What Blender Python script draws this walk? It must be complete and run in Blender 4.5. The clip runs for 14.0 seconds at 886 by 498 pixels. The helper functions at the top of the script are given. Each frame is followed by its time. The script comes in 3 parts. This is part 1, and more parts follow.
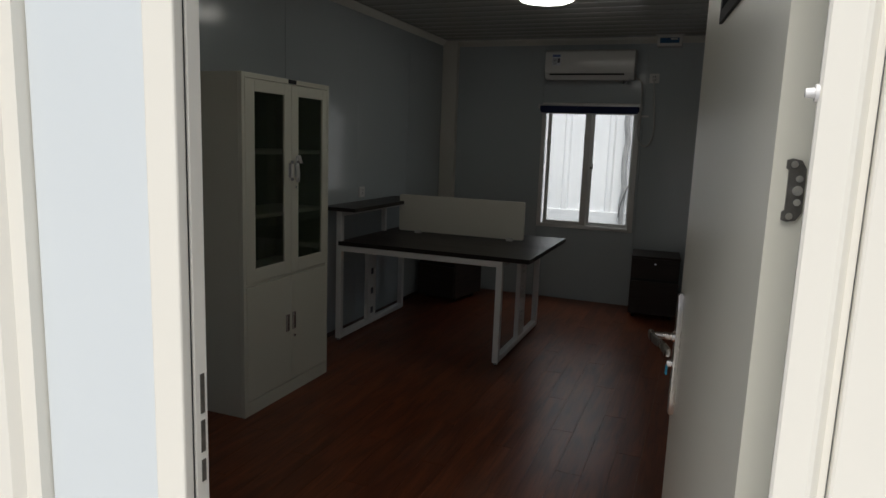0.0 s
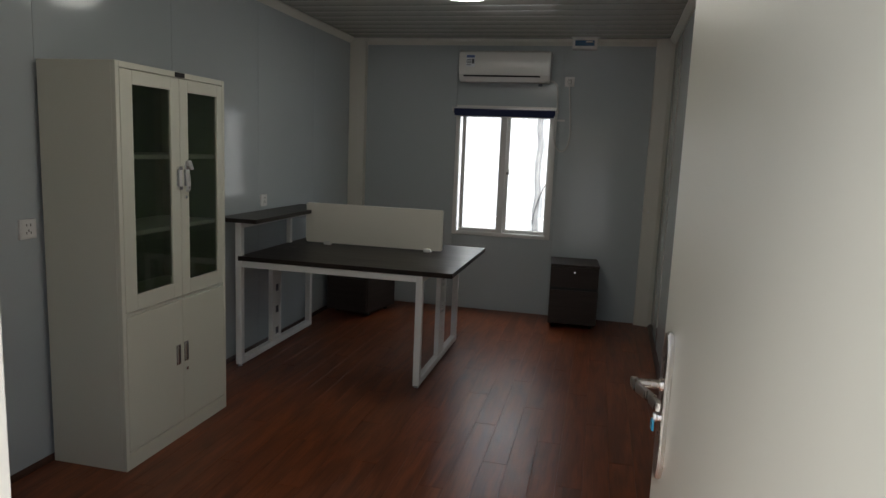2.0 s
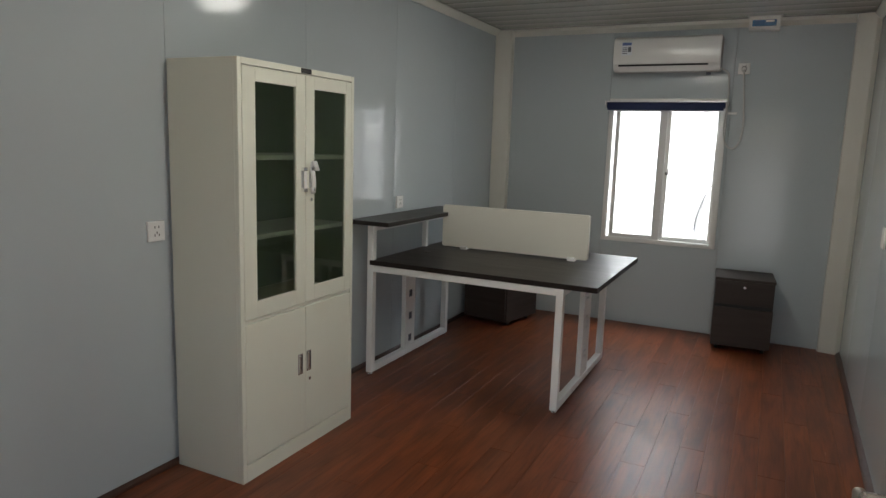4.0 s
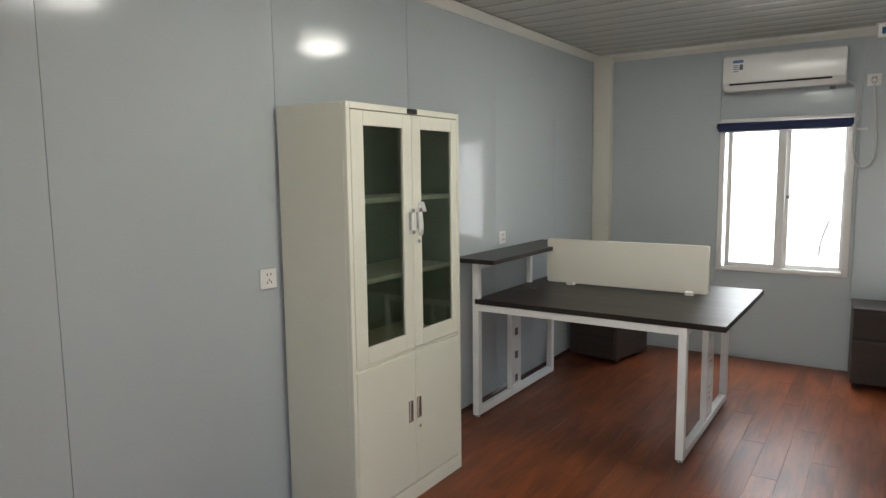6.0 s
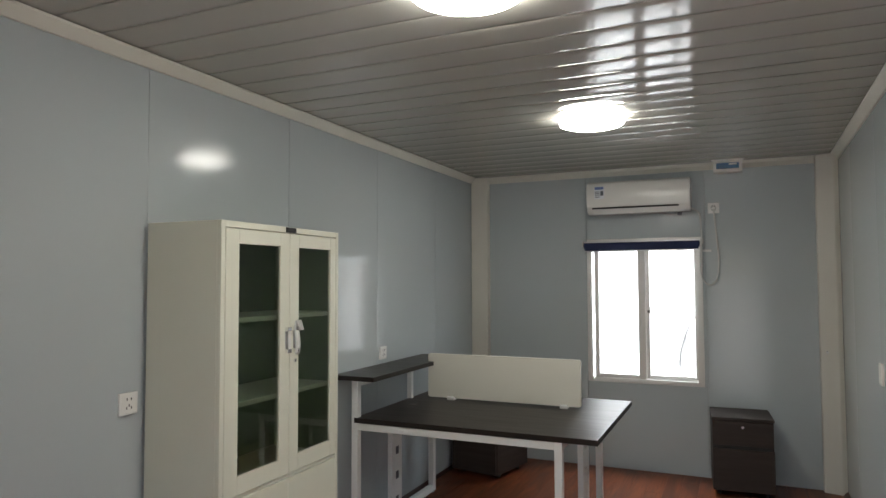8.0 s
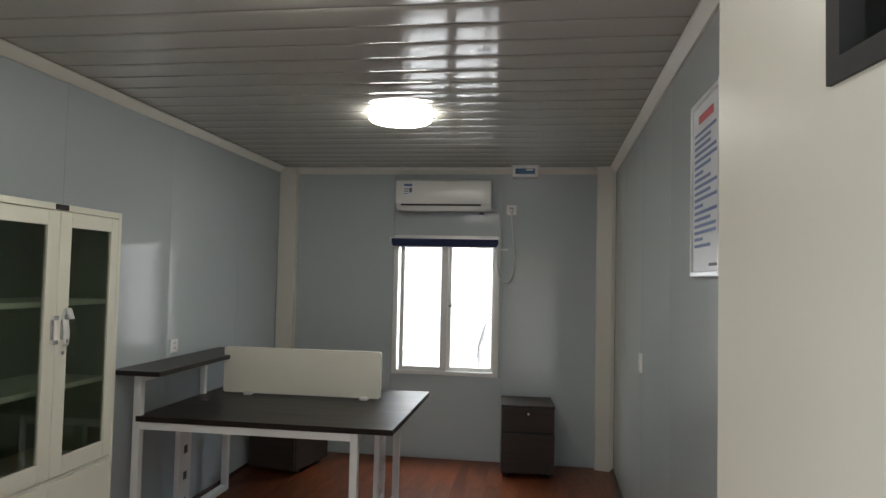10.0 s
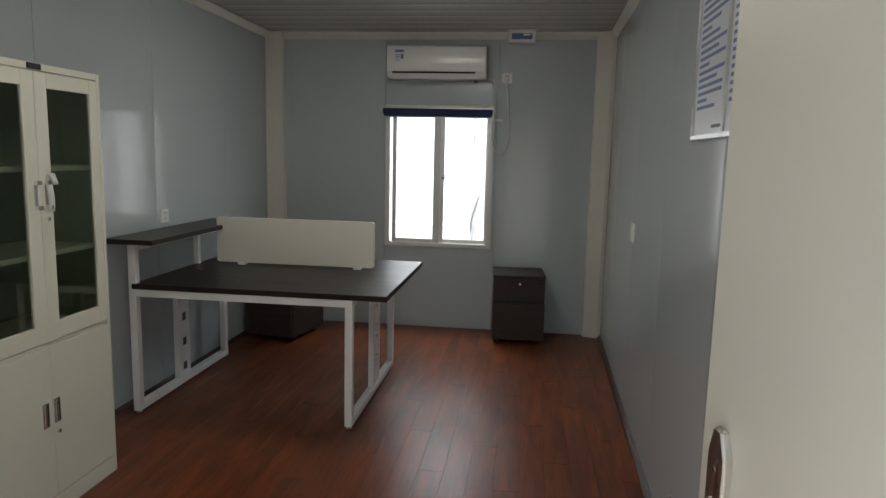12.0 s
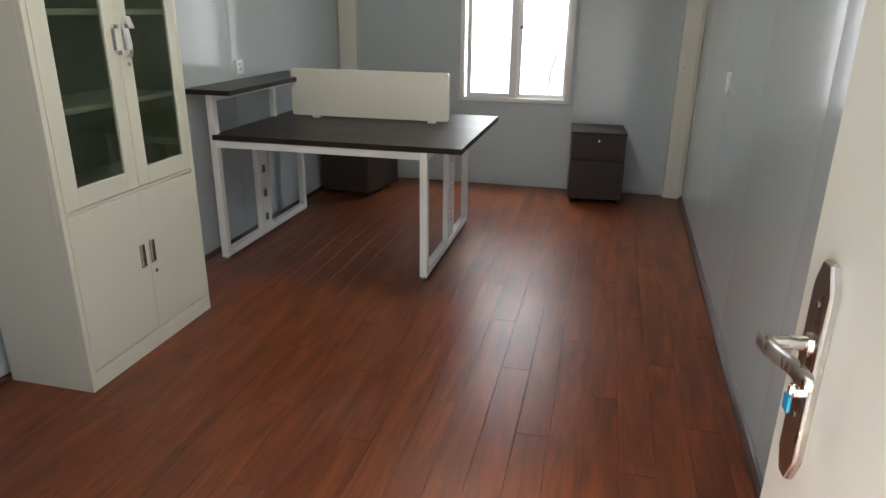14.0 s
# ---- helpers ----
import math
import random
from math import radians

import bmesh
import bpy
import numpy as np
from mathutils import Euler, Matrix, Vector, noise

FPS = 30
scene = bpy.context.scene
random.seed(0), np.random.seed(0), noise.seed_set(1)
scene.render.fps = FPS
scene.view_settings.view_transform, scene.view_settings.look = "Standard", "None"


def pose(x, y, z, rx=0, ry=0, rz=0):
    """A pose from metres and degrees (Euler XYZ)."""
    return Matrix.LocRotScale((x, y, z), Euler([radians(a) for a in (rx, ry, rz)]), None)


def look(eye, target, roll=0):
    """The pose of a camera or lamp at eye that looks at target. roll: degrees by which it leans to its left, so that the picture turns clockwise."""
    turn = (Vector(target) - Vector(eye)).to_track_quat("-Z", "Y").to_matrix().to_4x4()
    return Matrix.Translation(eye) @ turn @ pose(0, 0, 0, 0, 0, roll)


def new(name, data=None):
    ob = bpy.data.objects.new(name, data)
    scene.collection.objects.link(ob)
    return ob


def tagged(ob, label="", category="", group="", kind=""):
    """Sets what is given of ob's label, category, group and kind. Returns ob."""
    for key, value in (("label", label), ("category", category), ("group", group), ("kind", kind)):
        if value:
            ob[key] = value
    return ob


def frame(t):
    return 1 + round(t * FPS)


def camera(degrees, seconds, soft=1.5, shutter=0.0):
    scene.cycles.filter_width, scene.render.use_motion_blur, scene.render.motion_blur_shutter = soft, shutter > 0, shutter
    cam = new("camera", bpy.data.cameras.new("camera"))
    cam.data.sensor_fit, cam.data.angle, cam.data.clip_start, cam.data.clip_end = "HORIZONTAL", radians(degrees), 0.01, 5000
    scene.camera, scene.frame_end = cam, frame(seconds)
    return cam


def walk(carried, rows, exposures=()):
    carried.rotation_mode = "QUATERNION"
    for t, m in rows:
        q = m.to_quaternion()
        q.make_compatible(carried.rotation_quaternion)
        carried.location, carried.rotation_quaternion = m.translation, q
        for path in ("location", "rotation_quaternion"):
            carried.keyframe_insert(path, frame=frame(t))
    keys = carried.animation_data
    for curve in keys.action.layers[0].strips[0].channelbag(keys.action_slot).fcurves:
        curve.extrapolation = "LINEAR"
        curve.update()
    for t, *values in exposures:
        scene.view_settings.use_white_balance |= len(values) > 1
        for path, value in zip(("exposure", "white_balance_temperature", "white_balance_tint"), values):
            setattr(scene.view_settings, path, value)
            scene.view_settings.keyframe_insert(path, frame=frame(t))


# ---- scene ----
cam = camera(67.5, 14.0)
PATH = [
    (0, (2.556, -0.84, 1.487), (1.84, 1.001, 1.169), 2.1),
    (0.5, (2.503, -0.765, 1.485), (1.886, 1.115, 1.193), 2.9),
    (1, (2.424, -0.653, 1.493), (1.864, 1.251, 1.245), 1.7),
    (1.5, (2.373, -0.592, 1.496), (1.887, 1.33, 1.231), 2.1),
    (2, (2.363, -0.511, 1.487), (1.92, 1.416, 1.191), 2.4),
    (2.5, (2.359, -0.38, 1.479), (1.81, 1.518, 1.165), 1.6),
    (3, (2.366, -0.251, 1.495), (1.734, 1.631, 1.253), 1.8),
    (3.5, (2.352, -0.182, 1.483), (1.6, 1.646, 1.177), 2.0),
    (6, (2.162, -0.07, 1.517), (1.057, 1.581, 1.286), -0.7),
    (6.5, (2.165, -0.098, 1.532), (1.089, 1.587, 1.476), -0.5),
    (7, (2.172, -0.094, 1.537), (1.115, 1.604, 1.531), -0.1),
    (7.5, (2.189, -0.088, 1.563), (1.248, 1.676, 1.598), -0.2),
    (8, (2.208, -0.083, 1.559), (1.398, 1.743, 1.653), -0.2),
    (8.5, (2.217, -0.084, 1.562), (1.497, 1.778, 1.69), -0.0),
    (9, (2.252, -0.077, 1.56), (1.734, 1.849, 1.705), 0.5),
    (11.5, (2.268, -0.015, 1.5), (2.057, 1.967, 1.335), 1.2),
    (12, (2.257, -0.006, 1.491), (2.009, 1.958, 1.21), 1.4),
    (12.5, (2.245, -0.001, 1.478), (1.968, 1.949, 1.131), 1.3),
    (13, (2.231, 0.021, 1.456), (1.89, 1.933, 0.978), 0.9),
    (13.5, (2.226, 0.036, 1.425), (1.835, 1.887, 0.778), 0.1),
    (14, (2.238, 0.029, 1.423), (1.802, 1.859, 0.743), 0.7),
]
# exposure of the hand-held camera: dark from the daylight outside, brighter once it looks into the room
EXPOSURE = [(0.0, -0.42), (0.5, -0.35), (1.0, -0.08), (1.5, 0.38), (2.0, 0.88), (3.0, 1.62), (3.7, 1.85), (6.0, 2.5), (7.5, 2.25), (9.2, 1.95), (11.5, 1.6), (13.0, 1.92), (14.0, 2.35)]
walk(cam, [(t, look(e, a, r)) for t, e, a, r in PATH], EXPOSURE)

# ---- daylight: overcast sky and a wide weak sun ----
world = bpy.data.worlds.new("sky")
scene.world = world
world.use_nodes = True
wn = world.node_tree.nodes
sky = wn.new("ShaderNodeTexSky")
sky.sky_type = "NISHITA"
sky.sun_disc = False
sky.sun_elevation, sky.sun_rotation = radians(62), radians(174)
sky.air_density, sky.dust_density = 1.0, 4.0
wn["Background"].inputs["Strength"].default_value = 0.15
world.node_tree.links.new(sky.outputs[0], wn["Background"].inputs["Color"])
sun = new("sun", bpy.data.lights.new("sun", "SUN"))
sun.data.energy, sun.data.angle, sun.data.color = 4.3, radians(36), (1.0, 0.99, 0.97)
sun.matrix_world = look((1.0, -9.0, 17.0), (0.0, 0.0, 0.0))
LAMP_POWER = 8.0
# sky light that falls between the cabins and in through the window
win_sky = new("window_sky_light", bpy.data.lights.new("window_sky_light", "AREA"))
win_sky.data.shape, win_sky.data.size, win_sky.data.size_y = "RECTANGLE", 1.3, 0.7
win_sky.data.energy, win_sky.data.color = 13.0, (0.88, 0.95, 1.0)
win_sky.matrix_world = look((1.495, 6.05, 2.25), (1.495, 4.9, 0.6))

# ---- measures of the room ----
W, L, H = 2.84, 5.60, 2.49
WX0, WX1, WZ0, WZ1 = 1.035, 1.955, 0.705, 1.90      # window opening
DX0, DX1, DZ = 1.80, 2.704, 2.03                      # doorway
NY0, NY1 = -0.085, -0.02                             # door wall, outer and inner face


WF = 2.903                                           # width at the window end: the bare long wall splays out


def wall_x(y):
    """Inner face of the bare long wall at a distance y into the room."""
    return 2.833 + 0.0189 * (y - 1.9)


def splay(ob):
    """Swings what was built along x = W onto the splayed wall."""
    for o in (ob, *ob.children):
        for v in o.data.vertices:
            v.co.x = WF + 0.08 if v.co.x > W + 0.05 else v.co.x + wall_x(v.co.y) - W
    return ob


# ---- materials ----
def mat(name, a, b=None, rough=0.5, metal=0.0, scale=(3, 3, 3), fine=60, bump=0.05, vary=0.0, coat=0.0, spread=0.06, spec=0.5):
    """Two colours mixed by coarse and fine noise in world space, with grain in roughness and relief."""
    m = bpy.data.materials.new(name)
    m.use_nodes = True
    nt, N, K = m.node_tree, m.node_tree.nodes, m.node_tree.links.new
    p = N["Principled BSDF"]
    b = b or tuple(c * 0.9 for c in a)
    geo = N.new("ShaderNodeNewGeometry")
    mp = N.new("ShaderNodeMapping")
    mp.inputs["Scale"].default_value = scale
    K(geo.outputs["Position"], mp.inputs["Vector"])
    info = N.new("ShaderNodeObjectInfo")
    if vary:
        sh = N.new("ShaderNodeVectorMath")
        sh.operation = "SCALE"
        sh.inputs[0].default_value = (37.0, 19.0, 5.0)
        K(info.outputs["Random"], sh.inputs["Scale"])
        K(sh.outputs[0], mp.inputs["Location"])
    n1 = N.new("ShaderNodeTexNoise")
    n1.inputs["Scale"].default_value, n1.inputs["Detail"].default_value = 1.0, 8.0
    K(mp.outputs[0], n1.inputs["Vector"])
    n2 = N.new("ShaderNodeTexNoise")
    n2.inputs["Scale"].default_value, n2.inputs["Detail"].default_value = fine, 3.0
    K(geo.outputs["Position"], n2.inputs["Vector"])
    ramp = N.new("ShaderNodeMapRange")
    ramp.inputs["From Min"].default_value, ramp.inputs["From Max"].default_value = 0.2, 0.8
    K(n1.outputs["Fac"], ramp.inputs["Value"])
    mix = N.new("ShaderNodeMix")
    mix.data_type = "RGBA"
    mix.inputs["A"].default_value, mix.inputs["B"].default_value = (*a, 1), (*b, 1)
    K(ramp.outputs[0], mix.inputs["Factor"])
    col = mix.outputs["Result"]
    if vary:
        hsv = N.new("ShaderNodeHueSaturation")
        mr = N.new("ShaderNodeMapRange")
        mr.inputs["To Min"].default_value, mr.inputs["To Max"].default_value = 1 - vary, 1 + vary
        K(info.outputs["Random"], mr.inputs["Value"])
        K(mr.outputs[0], hsv.inputs["Value"])
        K(col, hsv.inputs["Color"])
        col = hsv.outputs["Color"]
    K(col, p.inputs["Base Color"])
    rr = N.new("ShaderNodeMapRange")
    rr.inputs["To Min"].default_value, rr.inputs["To Max"].default_value = max(rough - spread, 0.02), rough + spread
    K(n1.outputs["Fac"], rr.inputs["Value"])
    K(rr.outputs[0], p.inputs["Roughness"])
    p.inputs["Metallic"].default_value = metal
    p.inputs["Coat Weight"].default_value = coat
    p.inputs["Specular IOR Level"].default_value = spec
    if bump:
        bp = N.new("ShaderNodeBump")
        bp.inputs["Strength"].default_value, bp.inputs["Distance"].default_value = bump, 0.002
        K(n2.outputs["Fac"], bp.inputs["Height"])
        K(bp.outputs[0], p.inputs["Normal"])
    return m


def laminate(name):
    """Red-brown wood print: broad dark figure, fine streaks, dusty scuffs and short scratches along the planks."""
    m = bpy.data.materials.new(name)
    m.use_nodes = True
    nt, N, K = m.node_tree, m.node_tree.nodes, m.node_tree.links.new
    p = N["Principled BSDF"]
    geo, info = N.new("ShaderNodeNewGeometry"), N.new("ShaderNodeObjectInfo")
    sh = N.new("ShaderNodeVectorMath")
    sh.operation = "SCALE"
    sh.inputs[0].default_value = (37.0, 19.0, 5.0)
    K(info.outputs["Random"], sh.inputs["Scale"])

    def noise(scale, detail, lo, hi, shift=True, distort=0.0):
        mp, n, r = N.new("ShaderNodeMapping"), N.new("ShaderNodeTexNoise"), N.new("ShaderNodeMapRange")
        mp.inputs["Scale"].default_value = scale
        K(geo.outputs["Position"], mp.inputs["Vector"])
        if shift:
            K(sh.outputs[0], mp.inputs["Location"])
        n.inputs["Scale"].default_value, n.inputs["Detail"].default_value, n.inputs["Distortion"].default_value = 1.0, detail, distort
        K(mp.outputs[0], n.inputs["Vector"])
        r.inputs["From Min"].default_value, r.inputs["From Max"].default_value = lo, hi
        K(n.outputs["Fac"], r.inputs["Value"])
        return r.outputs[0]

    def blend(fac, a, b, amount=1.0):
        x = N.new("ShaderNodeMix")
        x.data_type = "RGBA"
        g = N.new("ShaderNodeMath")
        g.operation = "MULTIPLY"
        g.inputs[1].default_value = amount
        K(fac, g.inputs[0])
        K(g.outputs[0], x.inputs["Factor"])
        for sock, v in (("A", a), ("B", b)):
            if isinstance(v, tuple):
                x.inputs[sock].default_value = (*v, 1)
            else:
                K(v, x.inputs[sock])
        return x.outputs["Result"]

    figure = noise((12, 1.7, 4), 6.0, 0.3, 0.72, distort=0.9)
    streak = noise((95, 5, 20), 3.0, 0.48, 0.75)
    scuff = noise((2.6, 1.6, 1), 9.0, 0.5, 0.78, shift=False)
    scratch = noise((70, 6, 10), 2.0, 0.74, 0.80, shift=False)
    c = blend(figure, (0.225, 0.062, 0.021), (0.090, 0.024, 0.010))
    c = blend(streak, c, (0.045, 0.014, 0.008), 0.55)
    c = blend(scuff, c, (0.20, 0.105, 0.07), 0.30)
    c = blend(scratch, c, (0.34, 0.20, 0.14), 0.5)
    K(c, p.inputs["Base Color"])
    rr = N.new("ShaderNodeMapRange")
    rr.inputs["To Min"].default_value, rr.inputs["To Max"].default_value = 0.33, 0.47
    K(scuff, rr.inputs["Value"])
    K(rr.outputs[0], p.inputs["Roughness"])
    bp = N.new("ShaderNodeBump")
    bp.inputs["Strength"].default_value, bp.inputs["Distance"].default_value = 0.10, 0.001
    K(streak, bp.inputs["Height"])
    K(bp.outputs[0], p.inputs["Normal"])
    p.inputs["Specular IOR Level"].default_value = 0.31
    return m


def glass(name, tint, rough=0.0):
    m = bpy.data.materials.new(name)
    m.use_nodes = True
    p = m.node_tree.nodes["Principled BSDF"]
    p.inputs["Base Color"].default_value = (*tint, 1)
    p.inputs["Roughness"].default_value = rough
    p.inputs["Transmission Weight"].default_value = 1.0
    p.inputs["IOR"].default_value = 1.45
    return m


def glow(name, colour, power):
    m = bpy.data.materials.new(name)
    m.use_nodes = True
    p = m.node_tree.nodes["Principled BSDF"]
    p.inputs["Base Color"].default_value = (0.9, 0.9, 0.9, 1)
    p.inputs["Emission Color"].default_value = (*colour, 1)
    p.inputs["Emission Strength"].default_value = power
    return m


M_WALL = mat("painted_steel_panel", (0.452, 0.493, 0.505), (0.444, 0.485, 0.497), 0.12, scale=(1.2, 1.2, 0.5), fine=18, bump=0.02, spread=0.008, spec=0.26)
M_CORE = mat("panel_core", (0.55, 0.57, 0.58), rough=0.7)
M_CEIL = mat("glossy_ceiling_panel", (0.44, 0.43, 0.39), (0.42, 0.41, 0.37), 0.09, scale=(1, 3, 1), fine=20, bump=0.015, spread=0.01)
M_TRIM = mat("beige_steel_trim", (0.70, 0.68, 0.61), (0.66, 0.64, 0.57), 0.38, fine=40)
M_FLOOR = laminate("red_brown_laminate")
M_SKIRT = mat("dark_brown_skirting", (0.060, 0.022, 0.013), (0.035, 0.014, 0.009), 0.4, scale=(14, 2, 14), fine=60)
M_SUB = mat("dark_floor_base", (0.03, 0.012, 0.008), rough=0.8)
M_CAB = mat("warm_grey_cabinet_paint", (0.71, 0.71, 0.60), (0.685, 0.685, 0.575), 0.42, scale=(2, 2, 1), fine=120, bump=0.04)
# the cabinet's grey, darkened and greened for the shade behind its tinted glass
M_CABIN = mat("cabinet_inside_shade", (0.30, 0.36, 0.25), rough=0.6)
M_DARKGAP = mat("black_rubber", (0.015, 0.015, 0.015), rough=0.7)
M_CHROME = mat("chrome", (0.88, 0.88, 0.88), (0.82, 0.82, 0.82), 0.2, 1.0)
M_NICKEL = mat("brushed_nickel", (0.55, 0.52, 0.47), (0.45, 0.42, 0.38), 0.28, 1.0, scale=(40, 40, 4))
M_WOOD = mat("dark_walnut_board", (0.024, 0.017, 0.014), (0.013, 0.010, 0.009), 0.36, scale=(3, 30, 30), fine=150, bump=0.12, spec=0.3)
M_PED = mat("dark_brown_laminate", (0.052, 0.039, 0.034), (0.034, 0.025, 0.021), 0.48, scale=(2, 2, 40), fine=120, bump=0.08, spec=0.25)
M_WHITE = mat("white_powder_coat", (0.82, 0.82, 0.79), (0.79, 0.79, 0.76), 0.4, fine=200)
M_SCREEN = mat("cream_divider_board", (0.74, 0.71, 0.62), (0.71, 0.68, 0.59), 0.5, fine=160)
M_PLASTIC = mat("white_plastic", (0.78, 0.77, 0.74), (0.74, 0.73, 0.70), 0.24, fine=30, bump=0.01)
M_UPVC = mat("white_window_plastic", (0.74, 0.73, 0.70), (0.70, 0.69, 0.66), 0.35)
M_NAVY = mat("navy_blind_cloth", (0.012, 0.022, 0.085), (0.010, 0.017, 0.065), 0.75, fine=300, bump=0.2)
M_BLUE = mat("blue_smoked_cover", (0.02, 0.10, 0.22), (0.015, 0.08, 0.18), 0.12)
M_ALU = mat("brushed_aluminium", (0.72, 0.72, 0.72), (0.62, 0.62, 0.62), 0.3, 1.0, scale=(4, 4, 60))
M_PAPER = mat("printed_paper", (0.72, 0.74, 0.78), (0.70, 0.72, 0.76), 0.3, fine=30)
M_INKB = mat("blue_ink", (0.13, 0.19, 0.40), rough=0.4)
M_INKR = mat("red_ink", (0.55, 0.07, 0.08), rough=0.4)
M_INKK = mat("grey_ink", (0.12, 0.13, 0.15), rough=0.5)
M_DOOR = mat("cream_door_paint", (0.705, 0.69, 0.585), (0.685, 0.67, 0.565), 0.36, scale=(1.5, 1.5, 0.8), fine=50, bump=0.03)
M_FRAME = mat("cream_frame_paint", (0.76, 0.735, 0.65), (0.72, 0.695, 0.61), 0.36, scale=(2, 2, 1), fine=50, bump=0.03)
M_OUT = mat("white_outer_panel", (0.64, 0.68, 0.68), (0.61, 0.65, 0.655), 0.33, scale=(1, 1, 0.5), fine=25, bump=0.03)
M_CORR = mat("white_corrugated_steel", (0.82, 0.83, 0.84), (0.74, 0.75, 0.76), 0.45, scale=(8, 8, 0.7), fine=12)
M_GREY = mat("weathered_grey_pipe", (0.20, 0.20, 0.20), (0.42, 0.42, 0.42), 0.6, scale=(20, 20, 9))
M_CABLE = mat("white_cable", (0.60, 0.60, 0.57), rough=0.5)
M_BLACKC = mat("black_cable", (0.03, 0.03, 0.03), rough=0.5)
M_STEEL = mat("worn_hinge_steel", (0.22, 0.21, 0.19), (0.12, 0.115, 0.10), 0.45, 0.8, scale=(60, 60, 60))
M_CLEAR = mat("pale_plastic_film", (0.62, 0.63, 0.60), (0.55, 0.56, 0.53), 0.3, scale=(30, 30, 30))
M_BLUEKEY = mat("blue_key_head", (0.02, 0.28, 0.45), rough=0.35)
M_GROUND = mat("concrete_ground", (0.42, 0.415, 0.40), (0.34, 0.335, 0.32), 0.85, scale=(0.6, 0.6, 0.6), fine=30, bump=0.4)
M_LAMP = glow("lamp_diffuser", (1.0, 0.98, 0.90), LAMP_POWER)
M_GLASS = glass("window_glass", (0.96, 0.98, 0.97))
M_CABGLASS = glass("cabinet_glass", (0.62, 0.70, 0.60))

# ---- building helpers ----
BASE = {}


def box(bm, x0, x1, y0, y1, z0, z1, bev=0.0, seg=2):
    vs = [bm.verts.new((x, y, z)) for x in (x0, x1) for y in (y0, y1) for z in (z0, z1)]
    fs = [bm.faces.new([vs[i] for i in f]) for f in ((0, 1, 3, 2), (4, 6, 7, 5), (0, 4, 5, 1), (2, 3, 7, 6), (0, 2, 6, 4), (1, 5, 7, 3))]
    if bev:
        es = {e for f in fs for e in f.edges}
        bmesh.ops.bevel(bm, geom=list(es), offset=bev, segments=seg, affect="EDGES", profile=0.5)
    return bm


def bx(*a, **k):
    return box(bmesh.new(), *a, **k)


def cyl(bm, p, q, r, r2=None, n=20):
    p, q = Vector(p), Vector(q)
    d = q - p
    m = Matrix.Translation((p + q) / 2) @ d.to_track_quat("Z", "Y").to_matrix().to_4x4()
    bmesh.ops.create_cone(bm, cap_ends=True, segments=n, radius1=r, radius2=r if r2 is None else r2, depth=d.length, matrix=m)
    return bm


def tube(bm, pts, r, n=8):
    """A round tube through points smoothed by a Catmull-Rom curve."""
    pts = [Vector(p) for p in pts]
    path = []
    for i in range(len(pts) - 1):
        a, b, c, d = pts[max(i - 1, 0)], pts[i], pts[i + 1], pts[min(i + 2, len(pts) - 1)]
        for k in range(6):
            u = k / 6
            path.append(0.5 * (2 * b + (c - a) * u + (2 * a - 5 * b + 4 * c - d) * u * u + (3 * b - a - 3 * c + d) * u ** 3))
    path.append(pts[-1])
    rings = []
    for i, p in enumerate(path):
        t = (path[min(i + 1, len(path) - 1)] - path[max(i - 1, 0)]).normalized()
        s = t.cross(Vector((0.3, 0.9, 0.2))).normalized()
        u = t.cross(s)
        rings.append([bm.verts.new(p + r * (math.cos(2 * math.pi * k / n) * s + math.sin(2 * math.pi * k / n) * u)) for k in range(n)])
    for a, b in zip(rings, rings[1:]):
        for k in range(n):
            bm.faces.new((a[k], a[(k + 1) % n], b[(k + 1) % n], b[k]))
    bm.faces.new(rings[0][::-1])
    bm.faces.new(rings[-1])
    return bm


def prism(bm, outline, axis, lo, hi):
    """Extrudes a closed outline of two coordinates along an axis."""
    def at(u, v, w):
        return {"x": (w, u, v), "y": (u, w, v), "z": (u, v, w)}[axis]
    a = [bm.verts.new(at(u, v, lo)) for u, v in outline]
    b = [bm.verts.new(at(u, v, hi)) for u, v in outline]
    n = len(outline)
    bm.faces.new(a)
    bm.faces.new(b[::-1])
    for i in range(n):
        bm.faces.new((a[i], b[i], b[(i + 1) % n], a[(i + 1) % n]))
    bmesh.ops.recalc_face_normals(bm, faces=bm.faces[:])
    return bm


def make(name, bm, material, smooth=False):
    me = bpy.data.meshes.new(name)
    bmesh.ops.recalc_face_normals(bm, faces=bm.faces[:])
    bm.to_mesh(me)
    bm.free()
    me.materials.append(material)
    if smooth:
        for p in me.polygons:
            p.use_smooth = True
        me.set_sharp_from_angle(angle=radians(35))
    return new(name, me)


def thing(name, at, label, category, group="", turn=0):
    """An Empty at the base of a thing; parts given in world metres when turn is None, else in its own."""
    ob = new(name)
    ob.empty_display_size = 0.1
    ob.matrix_basis = pose(*at, 0, 0, turn or 0)
    BASE[ob.name] = Vector(at) if turn is None else Vector((0, 0, 0))
    return tagged(ob, label, category, group)


def part(name, bm, material, parent, label="", smooth=False):
    root = parent.parent or parent
    if root.name in BASE:
        bmesh.ops.translate(bm, verts=bm.verts[:], vec=-BASE[root.name])
    ob = make(name, bm, material, smooth)
    ob.parent = parent
    return tagged(ob, label) if label else ob


def structure(name, bm, material, label, category, smooth=False):
    return tagged(make(name, bm, material, smooth), label, category, kind="structure")


# ---- ground and outside ----
structure("ground", bx(-300, 300, -300, 300, -0.40, -0.12), M_GROUND, "grey concrete yard around the cabin", "ground")

